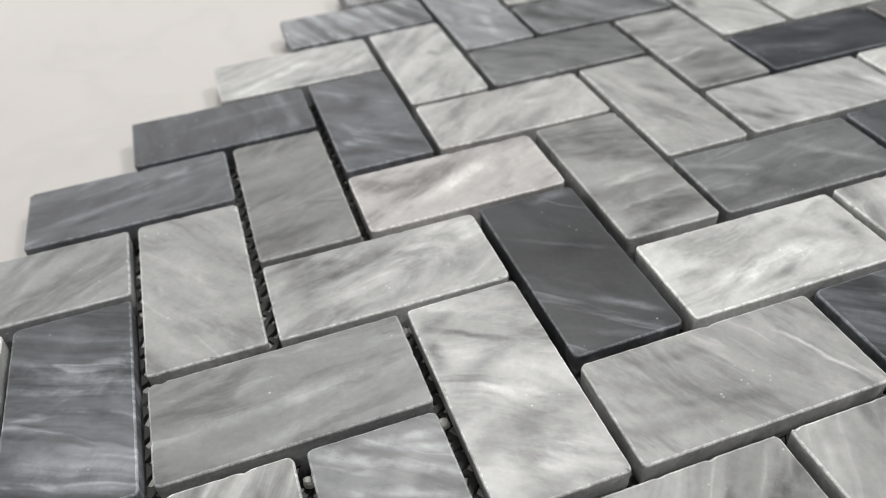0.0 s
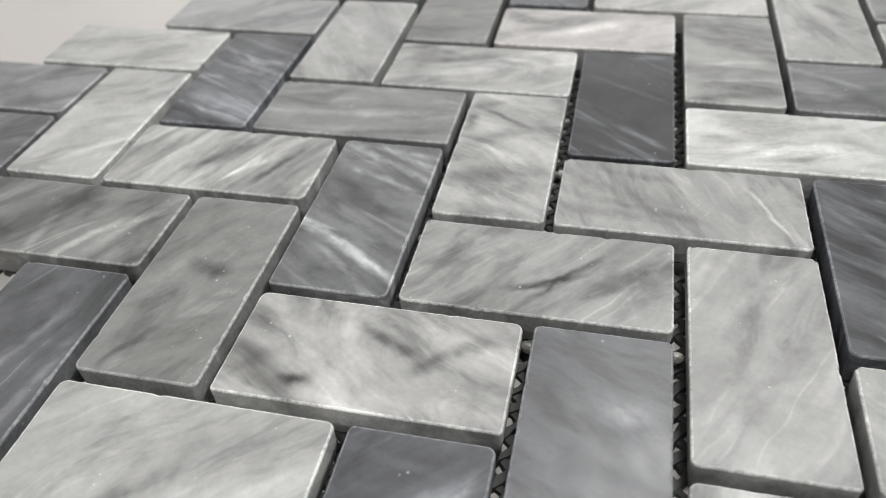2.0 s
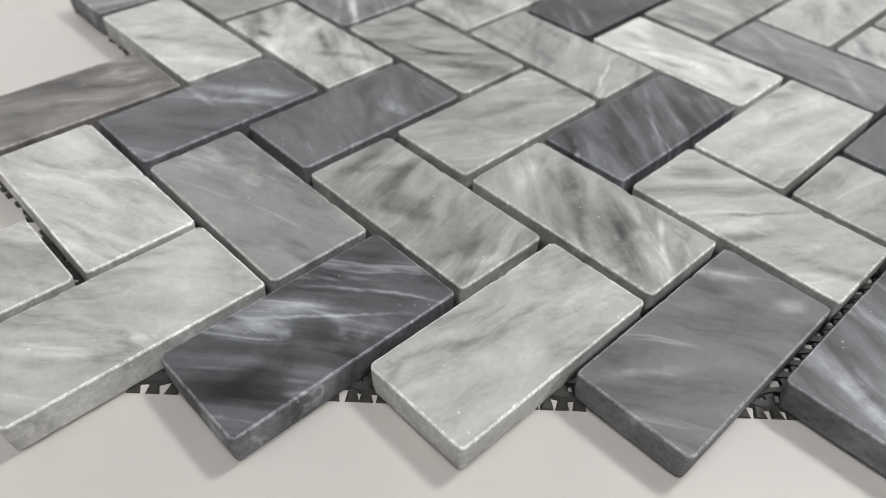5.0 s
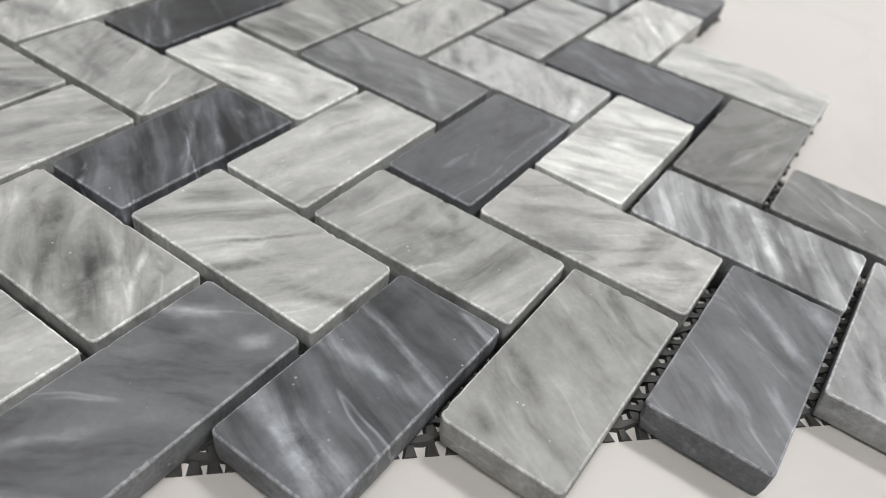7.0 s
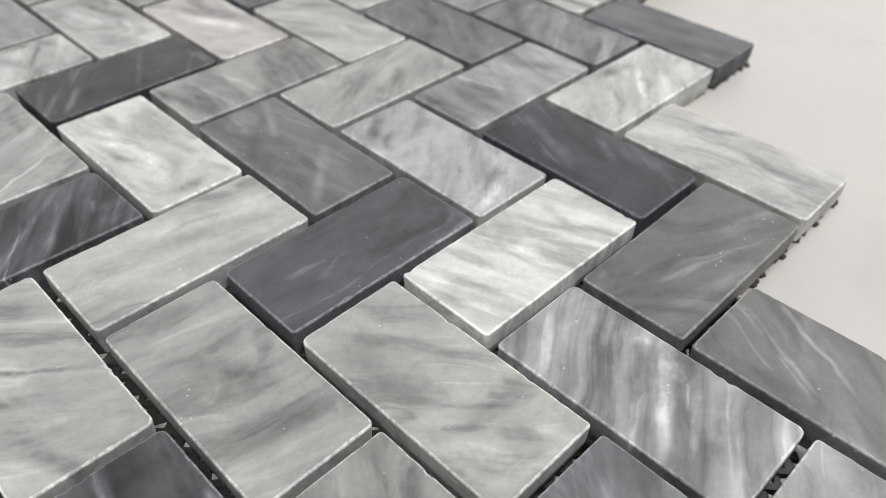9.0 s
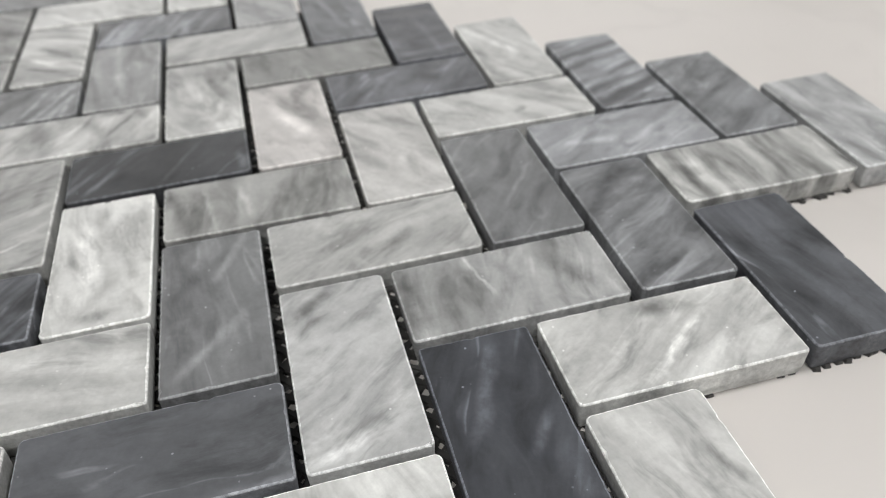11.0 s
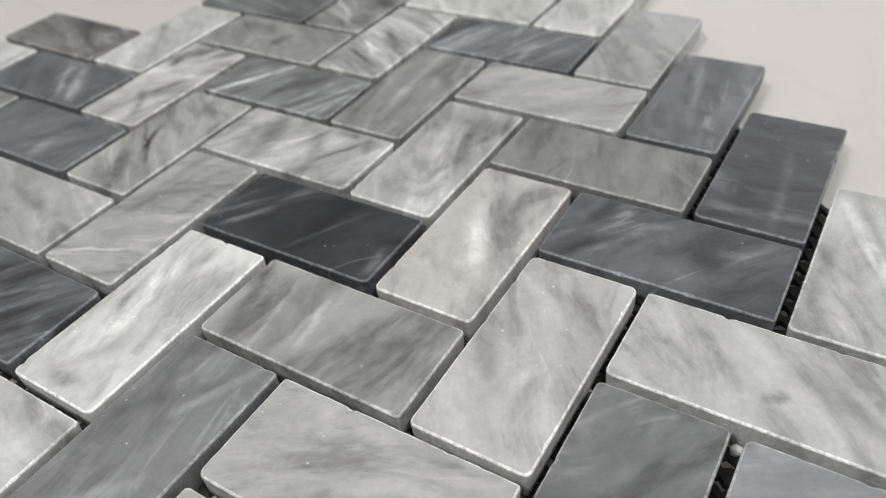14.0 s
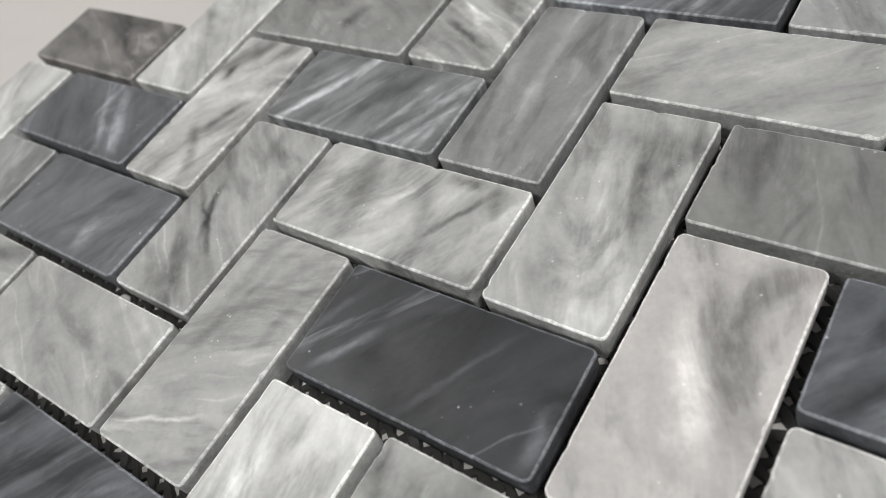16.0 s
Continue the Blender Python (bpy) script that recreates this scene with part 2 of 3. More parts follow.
def wall_with_lamp_gap(wall, a, b, low, high):
    """A wall 0.1 m thick with an opening, made for an added fill lamp, from a to b along it and from low to high."""
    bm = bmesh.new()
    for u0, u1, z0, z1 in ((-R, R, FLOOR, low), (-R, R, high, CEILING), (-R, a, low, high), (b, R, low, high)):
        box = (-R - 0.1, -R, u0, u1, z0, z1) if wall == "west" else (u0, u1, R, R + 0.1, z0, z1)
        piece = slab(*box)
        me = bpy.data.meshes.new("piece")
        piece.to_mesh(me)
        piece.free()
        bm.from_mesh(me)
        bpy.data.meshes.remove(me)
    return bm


for name, bm, mat, label in (
        ("floor", slab(-R, R, -R, R, FLOOR - 0.1, FLOOR), FLOORING, "plain grey floor of the room"),
        ("ceiling", slab(-R, R, -R, R, CEILING, CEILING + 0.1), CEILING_PAINT, "plain grey ceiling of the room"),
        ("wall_north", wall_with_lamp_gap("north", *NORTH_FILL), PAINT, "plain white painted wall with an opening for an added fill lamp"),
        ("wall_south", slab(-R, R, -R - 0.1, -R, FLOOR, CEILING), PAINT, "plain white painted wall"),
        ("wall_east", slab(R, R + 0.1, -R, R, FLOOR, CEILING), PAINT, "plain white painted wall"),
        ("wall_west", wall_with_lamp_gap("west", *WEST_FILL), PAINT, "plain white painted wall with an opening for an added fill lamp")):
    tagged(part(name, bm, mat, None), label, name.split("_")[0], kind="structure")

# The table
table = thing("table", "white marble table top under the mosaic sheet", "table")
part("tabletop", slab(-0.75, 0.9, -0.65, 0.8, -0.02, 0.0004, 0.003), TABLE_TOP, table, "white marble with faint grey veins")
for x in (-0.68, 0.83):
    for y in (-0.58, 0.73):
        part("leg", slab(x - 0.02, x + 0.02, y - 0.02, y + 0.02, FLOOR, -0.0202, 0.002), METAL, table)

# The mosaic sheet
PITCH, TOP, BASE = 0.025, 0.008, 0.0012
LONG, SHORT = 0.0480, 0.0229
sheet = thing("mosaic_sheet", "herringbone mosaic sheet of grey marble tiles on a net", "mosaic tile")


def tile_mesh(seed):
    """One stone, long side along x, its middle at the origin, its top face at z = 0: rounded corners, chipped arris, sides that draw in below."""
    rng = random.Random(seed)
    corner = 0.0011
    ring = []
    for cx, cy, a0 in ((1, 1, 0), (-1, 1, 90), (-1, -1, 180), (1, -1, 270)):
        r = corner * rng.uniform(0.6, 1.5)
        ox, oy = cx * (LONG / 2 - r), cy * (SHORT / 2 - r)
        for k in range(5):
            a = radians(a0 + k * 22.5)
            ring.append((ox + r * math.cos(a), oy + r * math.sin(a), math.cos(a), math.sin(a)))
        a = radians(a0 + 90)
        steps = 40 if a0 in (0, 180) else 19
        length = (LONG if a0 in (0, 180) else SHORT) - 2 * corner
        for k in range(1, steps):
            s = k / steps * length
            ring.append((ox + r * math.cos(a) - math.sin(a) * 0 + (-s if a0 == 0 else s if a0 == 180 else 0),
                         oy + r * math.sin(a) + (-s if a0 == 90 else s if a0 == 270 else 0), math.cos(a), math.sin(a)))
    count = len(ring)
    depth = TOP - BASE
    chip = [abs(rng.gauss(0, 0.00005)) + (rng.uniform(0.0002, 0.00045) if rng.random() < 0.02 else 0) for _ in ring]
    layers = ((0.00038, 0.0, 0.9), (0.00018, -0.00005, 0.8), (0.00005, -0.00017, 0.6), (0.0, -0.00040, 0.3), (0.00015, -depth * 0.62, 0.0), (0.0006, -depth, 0.0))
    verts, faces, mats = [], [], []
    for inset, z, c in layers:
        for (x, y, nx, ny), e in zip(ring, chip):
            d = inset + e * c
            verts.append((x - nx * d, y - ny * d, z - (e * 0.5 if 0 < c < 0.9 else 0)))
    faces.append(tuple(range(count)))
    mats.append(0)
    for k in range(len(layers) - 1):
        for n in range(count):
            m = (n + 1) % count
            faces.append((k * count + n, (k + 1) * count + n, (k + 1) * count + m, k * count + m))
            mats.append(1 if k < 3 else 2)
    faces.append(tuple(reversed(range((len(layers) - 1) * count, len(layers) * count))))
    mats.append(2)
    me = bpy.data.meshes.new("tile")
    me.from_pydata(verts, [], faces)
    for m in (STONE, ARRIS, SIDE):
        me.materials.append(m)
    me.polygons.foreach_set("material_index", mats)
    me.update()
    return me


SHAPES = [tile_mesh(n) for n in range(8)]

# Each course runs along the sheet, nine stones. A stone: tone, contrast, grain in degrees from x, banding, tint (-1 blue, 1 rose), shift in x and y in mm
COURSES = []


def course(way, i, j, *stones):
    COURSES.append((way, i, j, stones))


course("H", -5, 3,
       (0.3, 0.3, 30, 0.2, -0.2, -0.12, -0.11),
       (0.45, 0.2, 25, 0.2, 0, 0.07, -0.23),
       (0.33, 0.3, 35, 0.2, -0.15, -0.08, -0.08),
       (0.155, 0.5, 10, 0.4, -0.6, -0.07, -0.15),
       (0.11, 0.35, -85, 0.1, -0.8, -0.03, -0.02),
       (0.42, 0.3, 26, 0.3, 0, -0.01, 0.02),
       (0.23, 0.5, -71, 0.9, -0.5, 0.13, 0.08),
       (0.24, 0.35, -50, 0.4, -0.4, -0.01, -0.23),
       (0.38, 0.3, 10, 0.3, -0.2, 0.11, 0.02))
course("V", -4, 1,
       (0.2, 0.25, 40, 0.2, -0.3, 0.14, -0.05),
       (0.46, 0.2, 30, 0.2, 0, 0.04, -0.03),
       (0.16, 0.55, -25, 0.8, -0.6, -0.07, 0.01),
       (0.36, 0.25, -52, 0.2, 0, -0.07, -0.04),
       (0.25, 0.3, 17, 0.2, 0, -0.23, -0.24),
       (0.158, 0.5, -37, 0.4, -0.7, 0.09, 0),
       (0.43, 0.3, 48, 0.2, 0, 0.07, 0.01),
       (0.3, 0.3, -61, 0.3, -0.4, 0.22, 0.13),
       (0.36, 0.5, 5, 0.7, 0, -0.13, -0.04))
course("H", -3, 1,
       (0.25, 0.5, 54, 0.6, 0, 0.07, 0.01),
       (0.37, 0.45, 63, 0.7, 0, -0.32, -0.06),
       (0.27, 0.25, 2, 0.2, -0.15, 0.05, -0.03),
       (0.4, 0.35, 17, 0.3, 0, 0.02, -0.09),
       (0.44, 0.25, 29, 0.5, 0.4, -0.13, -0.03),
       (0.44, 0.25, 38, 0.3, 0.15, 0.11, 0.04),
       (0.215, 0.35, -37, 0.3, -0.3, -0.03, -0.08),
       (0.225, 0.5, -60, 0.5, -0.4, -0.04, 0.22),
       (0.115, 0.5, 10, 0.5, -0.8, -0.06, -0.13))
course("V", -2, -1,
       (0.18, 0.45, 76, 0.6, -0.4, 0.01, -0.06),
       (0.28, 0.25, 57, 0.3, 0, 0.02, -0.05),
       (0.21, 0.55, -33, 0.6, -0.3, -0.17, 0.19),
       (0.395, 0.5, -31, 0.2, 0, -0.01, 0.24),
       (0.068, 0.5, -36, 0.3, -0.7, -0.13, -0.04),
       (0.31, 0.45, -7, 0.15, 0, 0.1, 0.28),
       (0.39, 0.25, -58, 0.2, 0, -0.11, -0.27),
       (0.34, 0.35, -5, 0.5, -0.1, 0.06, -0.06),
       (0.46, 0.35, -52, 0.5, 0, 0.11, 0.18))
course("H", -1, -1,
       (0.45, 0.25, 44, 0.2, 0, -0.16, -0.22),
       (0.4, 0.6, -30, 0.1, 0.1, 0.13, 0.03),
       (0.345, 0.4, 48, 0.6, 0, -0.1, 0.18),
       (0.37, 0.25, -65, 0.3, 0, -0.18, 0.07),
       (0.5, 0.25, 10, 0.3, 0, 0.34, -0.05),
       (0.21, 0.25, 6, 0.3, -0.3, -0.06, -0.18),
       (0.41, 0.3, -51, 0.4, -0.1, 0.18, -0.06),
       (0.09, 0.5, -24, 0.3, -1, 0.03, 0.01),
       (0.46, 0.3, 11, 0.2, 0, 0.15, -0.04))
course("V", 0, -3,
       (0.2, 0.6, 61, 0.5, 0.6, -0.04, -0.04),
       (0.16, 0.45, 42, 0.5, -0.5, -0.09, -0.17),
       (0.19, 0.25, -27, 0.1, -0.5, -0.11, 0.25),
       (0.345, 0.3, 61, 0.3, 0, 0.12, 0.03),
       (0.135, 0.6, -34, 0.9, -0.7, -0.08, 0.05),
       (0.425, 0.3, 78, 0.5, 0, 0.04, -0.04),
       (0.15, 0.25, -88, 0.2, -0.5, 0.02, 0.33),
       (0.55, 0.25, 20, 0.7, 0, -0.05, 0.25),
       (0.19, 0.3, 72, 0.3, 0.1, 0.26, 0.12))
course("H", 1, -3,
       (0.47, 0.2, 20, 0.2, 0, 0.2, 0),
       (0.29, 0.2, 20, 0.2, -0.1, -0.08, -0.37),
       (0.34, 0.35, -77, 0.5, 0, -0.03, -0.23),
       (0.36, 0.4, -38, 0.6, 0, 0.11, 0.04),
       (0.41, 0.3, 52, 0.4, 0, 0.16, -0.05),
       (0.36, 0.25, 75, 0.3, 0, 0.12, 0.21),
       (0.4, 0.3, 43, 0.3, 0.1, 0.06, 0.23),
       (0.31, 0.45, -59, 0.9, -0.3, 0.27, -0.13),
       (0.21, 0.35, -29, 0.4, -0.1, 0.02, 0.07))
course("V", 2, -5,
       (0.38, 0.3, 30, 0.3, 0, 0.2, -0.02),
       (0.43, 0.25, 45, 0.3, 0, -0.06, 0.25),
       (0.12, 0.7, 39, 0.7, -0.6, 0.04, 0.05),
       (0.42, 0.25, 82, 0.3, 0, 0.03, 0.08),
       (0.19, 0.25, 37, 0.3, -0.4, -0.19, 0.07),
       (0.15, 0.5, -19, 0.75, -0.6, -0.24, 0.27),
       (0.32, 0.3, -33, 0.4, 0, -0.15, -0.04),
       (0.165, 0.35, -39, 0.5, -0.5, 0.07, 0.23),
       (0.35, 0.35, -62, 0.4, -0.2, -0.09, -0.24))


def stone_label(tone, bands, tint):
    shade = "charcoal" if tone < 0.12 else "dark blue-grey" if tone < 0.22 else "mid grey" if tone < 0.36 else "light grey"
    return ("rose-tinged " if tint > 0.4 else "") + shade + (" marble with pale stripes" if bands > 0.55 else " marble with soft veins")


MARKS = collections.defaultdict(list)


def mark(way, i, j, x, y, turn, half_length, half_width, force):
    """A vein or patch of one stone: its middle from the stone's in mm, turn in degrees from x, half length and half width in mm, and force (below 0 dark)."""
    MARKS[way, i, j].append((x, y, turn, half_length, half_width, force))


mark("V", -2, 3, -0.1, 7.7, -25, 12.5, 2.5, 1)
mark("V", -2, 3, 0.2, -16.8, -23, 11.7, 6, 0.45)
mark("V", -2, 3, -0.7, 3.4, -21, 12.6, 1.2, 0.5)
mark("V", -1, 4, 2.5, 8.1, -52, 11.6, 3, -0.12)
mark("V", -1, 4, 1.0, -7.1, -78, 13.0, 4, 0.08)
mark("H", -1, 3, -0.2, -0.9, 2, 20.5, 3, 0.14)
mark("H", -1, 3, 0.9, -8.7, 4, 10.9, 2, 0.12)
mark("V", 0, 1, 0.3, -12.5, -33, 13.5, 1.6, 0.75)
mark("V", 0, 1, 0.9, 16.5, -28, 12.5, 1.5, 0.7)
mark("V", 0, 1, 2.7, 9.7, -25, 8.8, 1.2, 0.5)
mark("V", 0, 1, 0.8, 21.4, -10, 10.9, 1.2, 0.4)
mark("V", 0, 1, -1.0, -15.9, -40, 5.7, 1, 0.4)
mark("V", 0, 1, 0.5, 2.2, -43, 14.1, 2.5, -0.25)
mark("V", 0, 1, 4.7, 18.6, -23, 7.2, 1.2, 0.35)
mark("V", 1, 2, -7.5, 18.4, -9, 3.3, 3, -0.35)
mark("V", 1, 2, -9.6, 11.2, -84, 3.6, 2, -0.37)
mark("V", 1, 2, -3.0, 5.3, 31, 8.4, 3, -0.25)
mark("V", 1, 2, -1.5, 12.6, -31, 7.2, 1, -0.37)
mark("V", 1, 2, -3.0, -10.1, 9, 5.5, 3, -0.2)
mark("V", 1, 2, 2.6, -12.9, -47, 8.0, 3, 0.2)
mark("V", 1, 2, 3.9, -22.0, -15, 4.9, 2, -0.2)
mark("H", 0, 4, -5.9, 4.2, 17, 8.4, 2.5, -0.35)
mark("H", 0, 4, -16.7, 2.9, -84, 8.1, 5, -0.22)
mark("H", 0, 4, -13.8, 8.4, -14, 6.0, 2, -0.25)
mark("H", 0, 4, 13.6, -4.2, -10, 5.4, 3, -0.14)
mark("H", 0, 4, 13.7, 2.0, 16, 11.9, 4, 0.12)
mark("H", 0, 4, -4.4, -9.2, 9, 12.4, 2, -0.12)
mark("H", 1, 5, -14.2, 2.9, -24, 8.2, 5, -0.25)
mark("H", 1, 5, -8.2, 0.8, 29, 17.8, 4, -0.24)
mark("H", 1, 5, 3.1, 0.9, 13, 19.7, 4, 0.2)
mark("H", 1, 5, 12.6, 2.1, 36, 2.0, 2, -0.22)
mark("V", 3, 4, -5.8, -22.4, -4, 3.5, 3, -0.27)
mark("V", 3, 4, 3.5, -15.9, -7, 7.4, 3, -0.25)
mark("V", 3, 4, 1.2, -19.6, 9, 6.3, 2, -0.22)
mark("V", 3, 4, 1.9, 13.0, -9, 9.6, 3, -0.15)
mark("V", 3, 4, 0.1, -3.7, 11, 6.1, 1.5, 0.2)
mark("V", 3, 4, -2.4, 14.5, -59, 9.1, 2, -0.17)
mark("V", 3, 4, 1.8, -12.8, 7, 8.2, 1, 0.22)
mark("H", 2, 2, -14.1, 1.5, -31, 8.1, 3, -0.2)
mark("H", 2, 2, -11.5, -6.0, -8, 9.9, 2.5, -0.18)
mark("H", 2, 2, -6.8, -3.9, -14, 11.5, 1.5, -0.22)
mark("H", 2, 2, 15.2, -7.5, -78, 4.5, 3, 0.15)
mark("H", 2, 2, 17.1, -2.9, -65, 8.2, 0.6, 0.32)
mark("H", 2, 2, -7.9, 7.1, -8, 9.5, 1.5, -0.17)
mark("H", 3, 3, 20.3, -0.5, 86, 2.9, 2, -0.32)
mark("H", 3, 3, -9.6, 0.2, 19, 9.1, 3, -0.2)
mark("H", 3, 3, -3.2, -6.4, 7, 5.1, 2, -0.2)
mark("H", 3, 3, 0.3, -3.0, 10, 12.7, 3, 0.15)
mark("H", 3, 3, 16.2, -1.8, -33, 7.4, 2, -0.15)
mark("H", 3, 3, -9.0, -3.9, -40, 6.9, 3, 0.08)
mark("H", 4, 4, -1.7, 1.0, 6, 21.5, 3, 0.18)
mark("H", 4, 4, -15.6, 4.3, -27, 8.7, 1.5, 0.22)
mark("H", 4, 4, 12.1, -0.6, -45, 10.2, 1.5, 0.2)
mark("H", 4, 4, -11.8, -1.3, -43, 9.1, 2, -0.17)
mark("H", 4, 4, -0.4, 0.2, 1, 14.3, 2.5, -0.15)
mark("H", -2, 6, -2.5, -1.5, 10, 16.2, 2, 0.3)
mark("H", -2, 6, 9.0, 6.1, -2, 13.2, 2, 0.2)
mark("H", -1, 7, 17.8, 1.6, -85, 11.4, 2, 0.5)
mark("H", -1, 7, 5.5, 3.0, 5, 15.2, 1.5, 0.25)
mark("V", 0, 5, -5.9, -16.9, 14, 5.8, 2, -0.27)
mark("V", 0, 5, 0.8, -16.2, 17, 9.5, 2, -0.2)
mark("V", 0, 5, -1.8, -21.5, 9, 4.5, 2, -0.15)
mark("V", 0, 5, -0.5, 14.4, 8, 9.8, 3, 0.1)
mark("V", 1, 6, 2.0, -10.3, -37, 10.0, 1.5, 0.42)
mark("V", 1, 6, 1.2, -17.0, -8, 9.5, 4, -0.25)
mark("V", 1, 6, -3.0, 15.4, -36, 12.4, 2.5, 0.3)
mark("V", 1, 6, -3.1, -14.5, -31, 9.0, 2, 0.3)
mark("V", 1, 6, -1.5, 8.1, 5, 9.2, 3, -0.2)
mark("V", 1, 6, 4.8, -21.2, -26, 4.5, 1.5, 0.22)
mark("H", 0, 8, -6.8, -2.5, 26, 11.4, 2, 0.25)
mark("H", 0, 8, 6.5, -9.0, 0, 12.1, 2, -0.2)
mark("H", 5, 5, -18.9, -4.1, -51, 7.4, 3, -0.38)
mark("H", 5, 5, 19.9, -4.1, -67, 5.8, 2, 0.25)
mark("H", 5, 5, -12.6, -6.2, -56, 3.5, 2, -0.22)
mark("V", 5, 6, -0.1, -21.8, 1, 8.8, 5, -0.3)
mark("V", 5, 6, 2.2, -13.7, -5, 9.8, 3, -0.3)
mark("V", 5, 6, -0.1, 14.1, 35, 8.1, 3, -0.27)
mark("V", 5, 6, -11.1, 14.5, 76, 5.0, 4, -0.2)
mark("V", 5, 6, -4.9, -5.6, 16, 6.3, 0.5, 0.4)
mark("V", 5, 6, -3.3, 0.7, 24, 4.5, 2, -0.17)
mark("H", -3, 5, 9.0, -0.2, 35, 9.6, 2, -0.25)
mark("H", 0, 0, -11.6, -7.0, 10, 2.7, 2, -0.45)
mark("H", 0, 0, 2.3, 3.4, -30, 7.2, 1.5, -0.4)
mark("H", 0, 0, 13.2, 2.0, 35, 7.4, 2, -0.3)
mark("H", 0, 0, -20.4, 5.4, -15, 3.1, 2, -0.25)
mark("H", 0, 0, -20.3, -5.4, 43, 5.4, 2, -0.22)
mark("H", 0, 0, 6.7, -9.4, 6, 13.4, 3, 0.1)
mark("H", 1, 1, 20.6, 0.0, 66, 7.5, 5, -0.25)
mark("H", 1, 1, 16.0, 0.9, 38, 8.0, 3, -0.32)
mark("H", 1, 1, -14.3, 4.5, 47, 5.1, 2.5, -0.3)
mark("H", 1, 1, 1.9, -2.6, 23, 6.9, 1, -0.42)
mark("H", 1, 1, 7.0, 1.0, 48, 13.2, 1, -0.4)
mark("H", 1, 1, -17.2, -0.6, 15, 5.9, 2, -0.22)
mark("V", 2, -1, 1.4, 10.2, -27, 6.1, 4, 0.28)
mark("V", 2, -1, 4.6, 7.4, 16, 4.8, 2.5, 0.27)
mark("V", 2, -1, 6.3, 3.6, -56, 3.5, 3, 0.18)
mark("V", 2, -1, -7.1, 8.1, -89, 5.3, 3, -0.12)
mark("V", 3, 0, -1.5, -10.0, 61, 11.4, 4, -0.14)
mark("V", 3, 0, -0.9, 8.1, 57, 6.8, 2, -0.17)
mark("V", 3, 0, 1.8, 13.4, 46, 11.1, 3, 0.1)
mark("H", -1, -1, -1.7, -5.2, 44, 4.2, 1.5, -0.22)
mark("H", -1, -1, 3.1, 0.3, 69, 5.7, 3, -0.15)
mark("V", 1, -2, -1.0, 9.4, 42, 14.1, 2, 0.42)
mark("V", 1, -2, 0.3, 19.6, 10, 8.5, 4, -0.22)
mark("V", 1, -2, 0.5, 4.0, 41, 10.0, 1.5, 0.35)
mark("V", 1, -2, -5.8, -0.6, 2, 5.5, 1.2, 0.35)
mark("V", 1, -2, -3.5, 19.3, -9, 6.5, 1.2, 0.25)
mark("V", 0, -3, -10.3, 16.9, 61, 4.4, 1.5, 0.4)
mark("V", 0, -3, -1.5, 18.3, 69, 4.4, 2, 0.3)
mark("V", 0, -3, 5.4, 22.8, -17, 6.0, 4, -0.18)
mark("V", -2, -1, 0.3, 0.2, 76, 11.5, 1.5, 0.5)
mark("V", -2, -1, -6.3, 17.4, 47, 5.9, 4, -0.25)
mark("V", -2, -1, 8.7, -6.0, 84, 12.3, 1.5, 0.4)
mark("V", -2, -1, 12.4, -10.6, 83, 7.8, 1.2, 0.3)
mark("V", -1, 0, 0.9, 3.1, -12, 4.1, 2.5, -0.38)
mark("V", -1, 0, -4.4, -17.2, 57, 5.2, 1, -0.3)
mark("V", -1, 0, -5.5, 0.3, 76, 5.6, 3, 0.1)
mark("H", -3, 1, -13.1, -4.4, -23, 7.4, 3, -0.3)
mark("H", -3, 1, 8.9, -5.1, 54, 7.2, 1.5, 0.4)
mark("H", -3, 1, -2.0, -3.5, -89, 7.2, 1.5, 0.35)
mark("H", -3, 1, 15.9, -0.8, 57, 6.8, 1.5, 0.3)
mark("H", -3, 1, 5.6, 3.4, 80, 2.7, 2, -0.2)
mark("H", -2, 2, 14.5, 0.1, 63, 8.6, 1.5, -0.4)
mark("H", -2, 2, 1.3, 2.7, 47, 10.3, 2, -0.28)
mark("H", -2, 2, -1.8, -1.1, 67, 8.2, 2, -0.25)
mark("H", -2, 2, -15.2, 1.0, 64, 7.4, 2, -0.2)
mark("H", -2, 2, 8.5, 1.5, 64, 9.4, 1, 0.25)
mark("H", -2, 2, 8.0, -2.3, 51, 6.6, 1.5, 0.2)
mark("H", -2, 2, -19.0, 2.9, 60, 8.0, 1.5, 0.1)
mark("V", 5, -2, -3.6, -5.8, 82, 9.9, 2, -0.16)
mark("V", 5, -2, -2.0, 14.2, 82, 9.6, 2, -0.13)
mark("V", 5, -2, 1.8, -8.5, 68, 14.4, 3, 0.06)
mark("V", 6, -1, -7.3, 16.7, 37, 4.8, 2, 0.35)
mark("V", 6, -1, 5.8, 19.1, 53, 2.7, 2, 0.35)
mark("V", 6, -1, -3.0, -13.8, 54, 7.3, 1.5, 0.14)
mark("V", 6, -1, -4.9, 8.7, 62, 7.6, 2, 0.1)
mark("V", 7, 0, 0.9, -16.6, -10, 13.0, 5, 0.5)
mark("V", 7, 0, 2.0, -19.8, -22, 7.0, 6, 0.45)
mark("V", 7, 0, -0.1, 8.8, -19, 11.0, 1.3, 0.95)
mark("V", 7, 0, -1.2, 1.7, 1, 11.0, 2, 0.5)
mark("V", 7, 0, -3.8, -11.5, -28, 6.7, 1.5, -0.3)
mark("V", 7, 0, -7.3, -19.5, -11, 5.2, 1.5, -0.3)
mark("V", 8, 1, -5.6, -6.5, -36, 7.4, 2.5, -0.3)
mark("V", 8, 1, -6.0, -20.1, -30, 3.4, 2.5, -0.3)
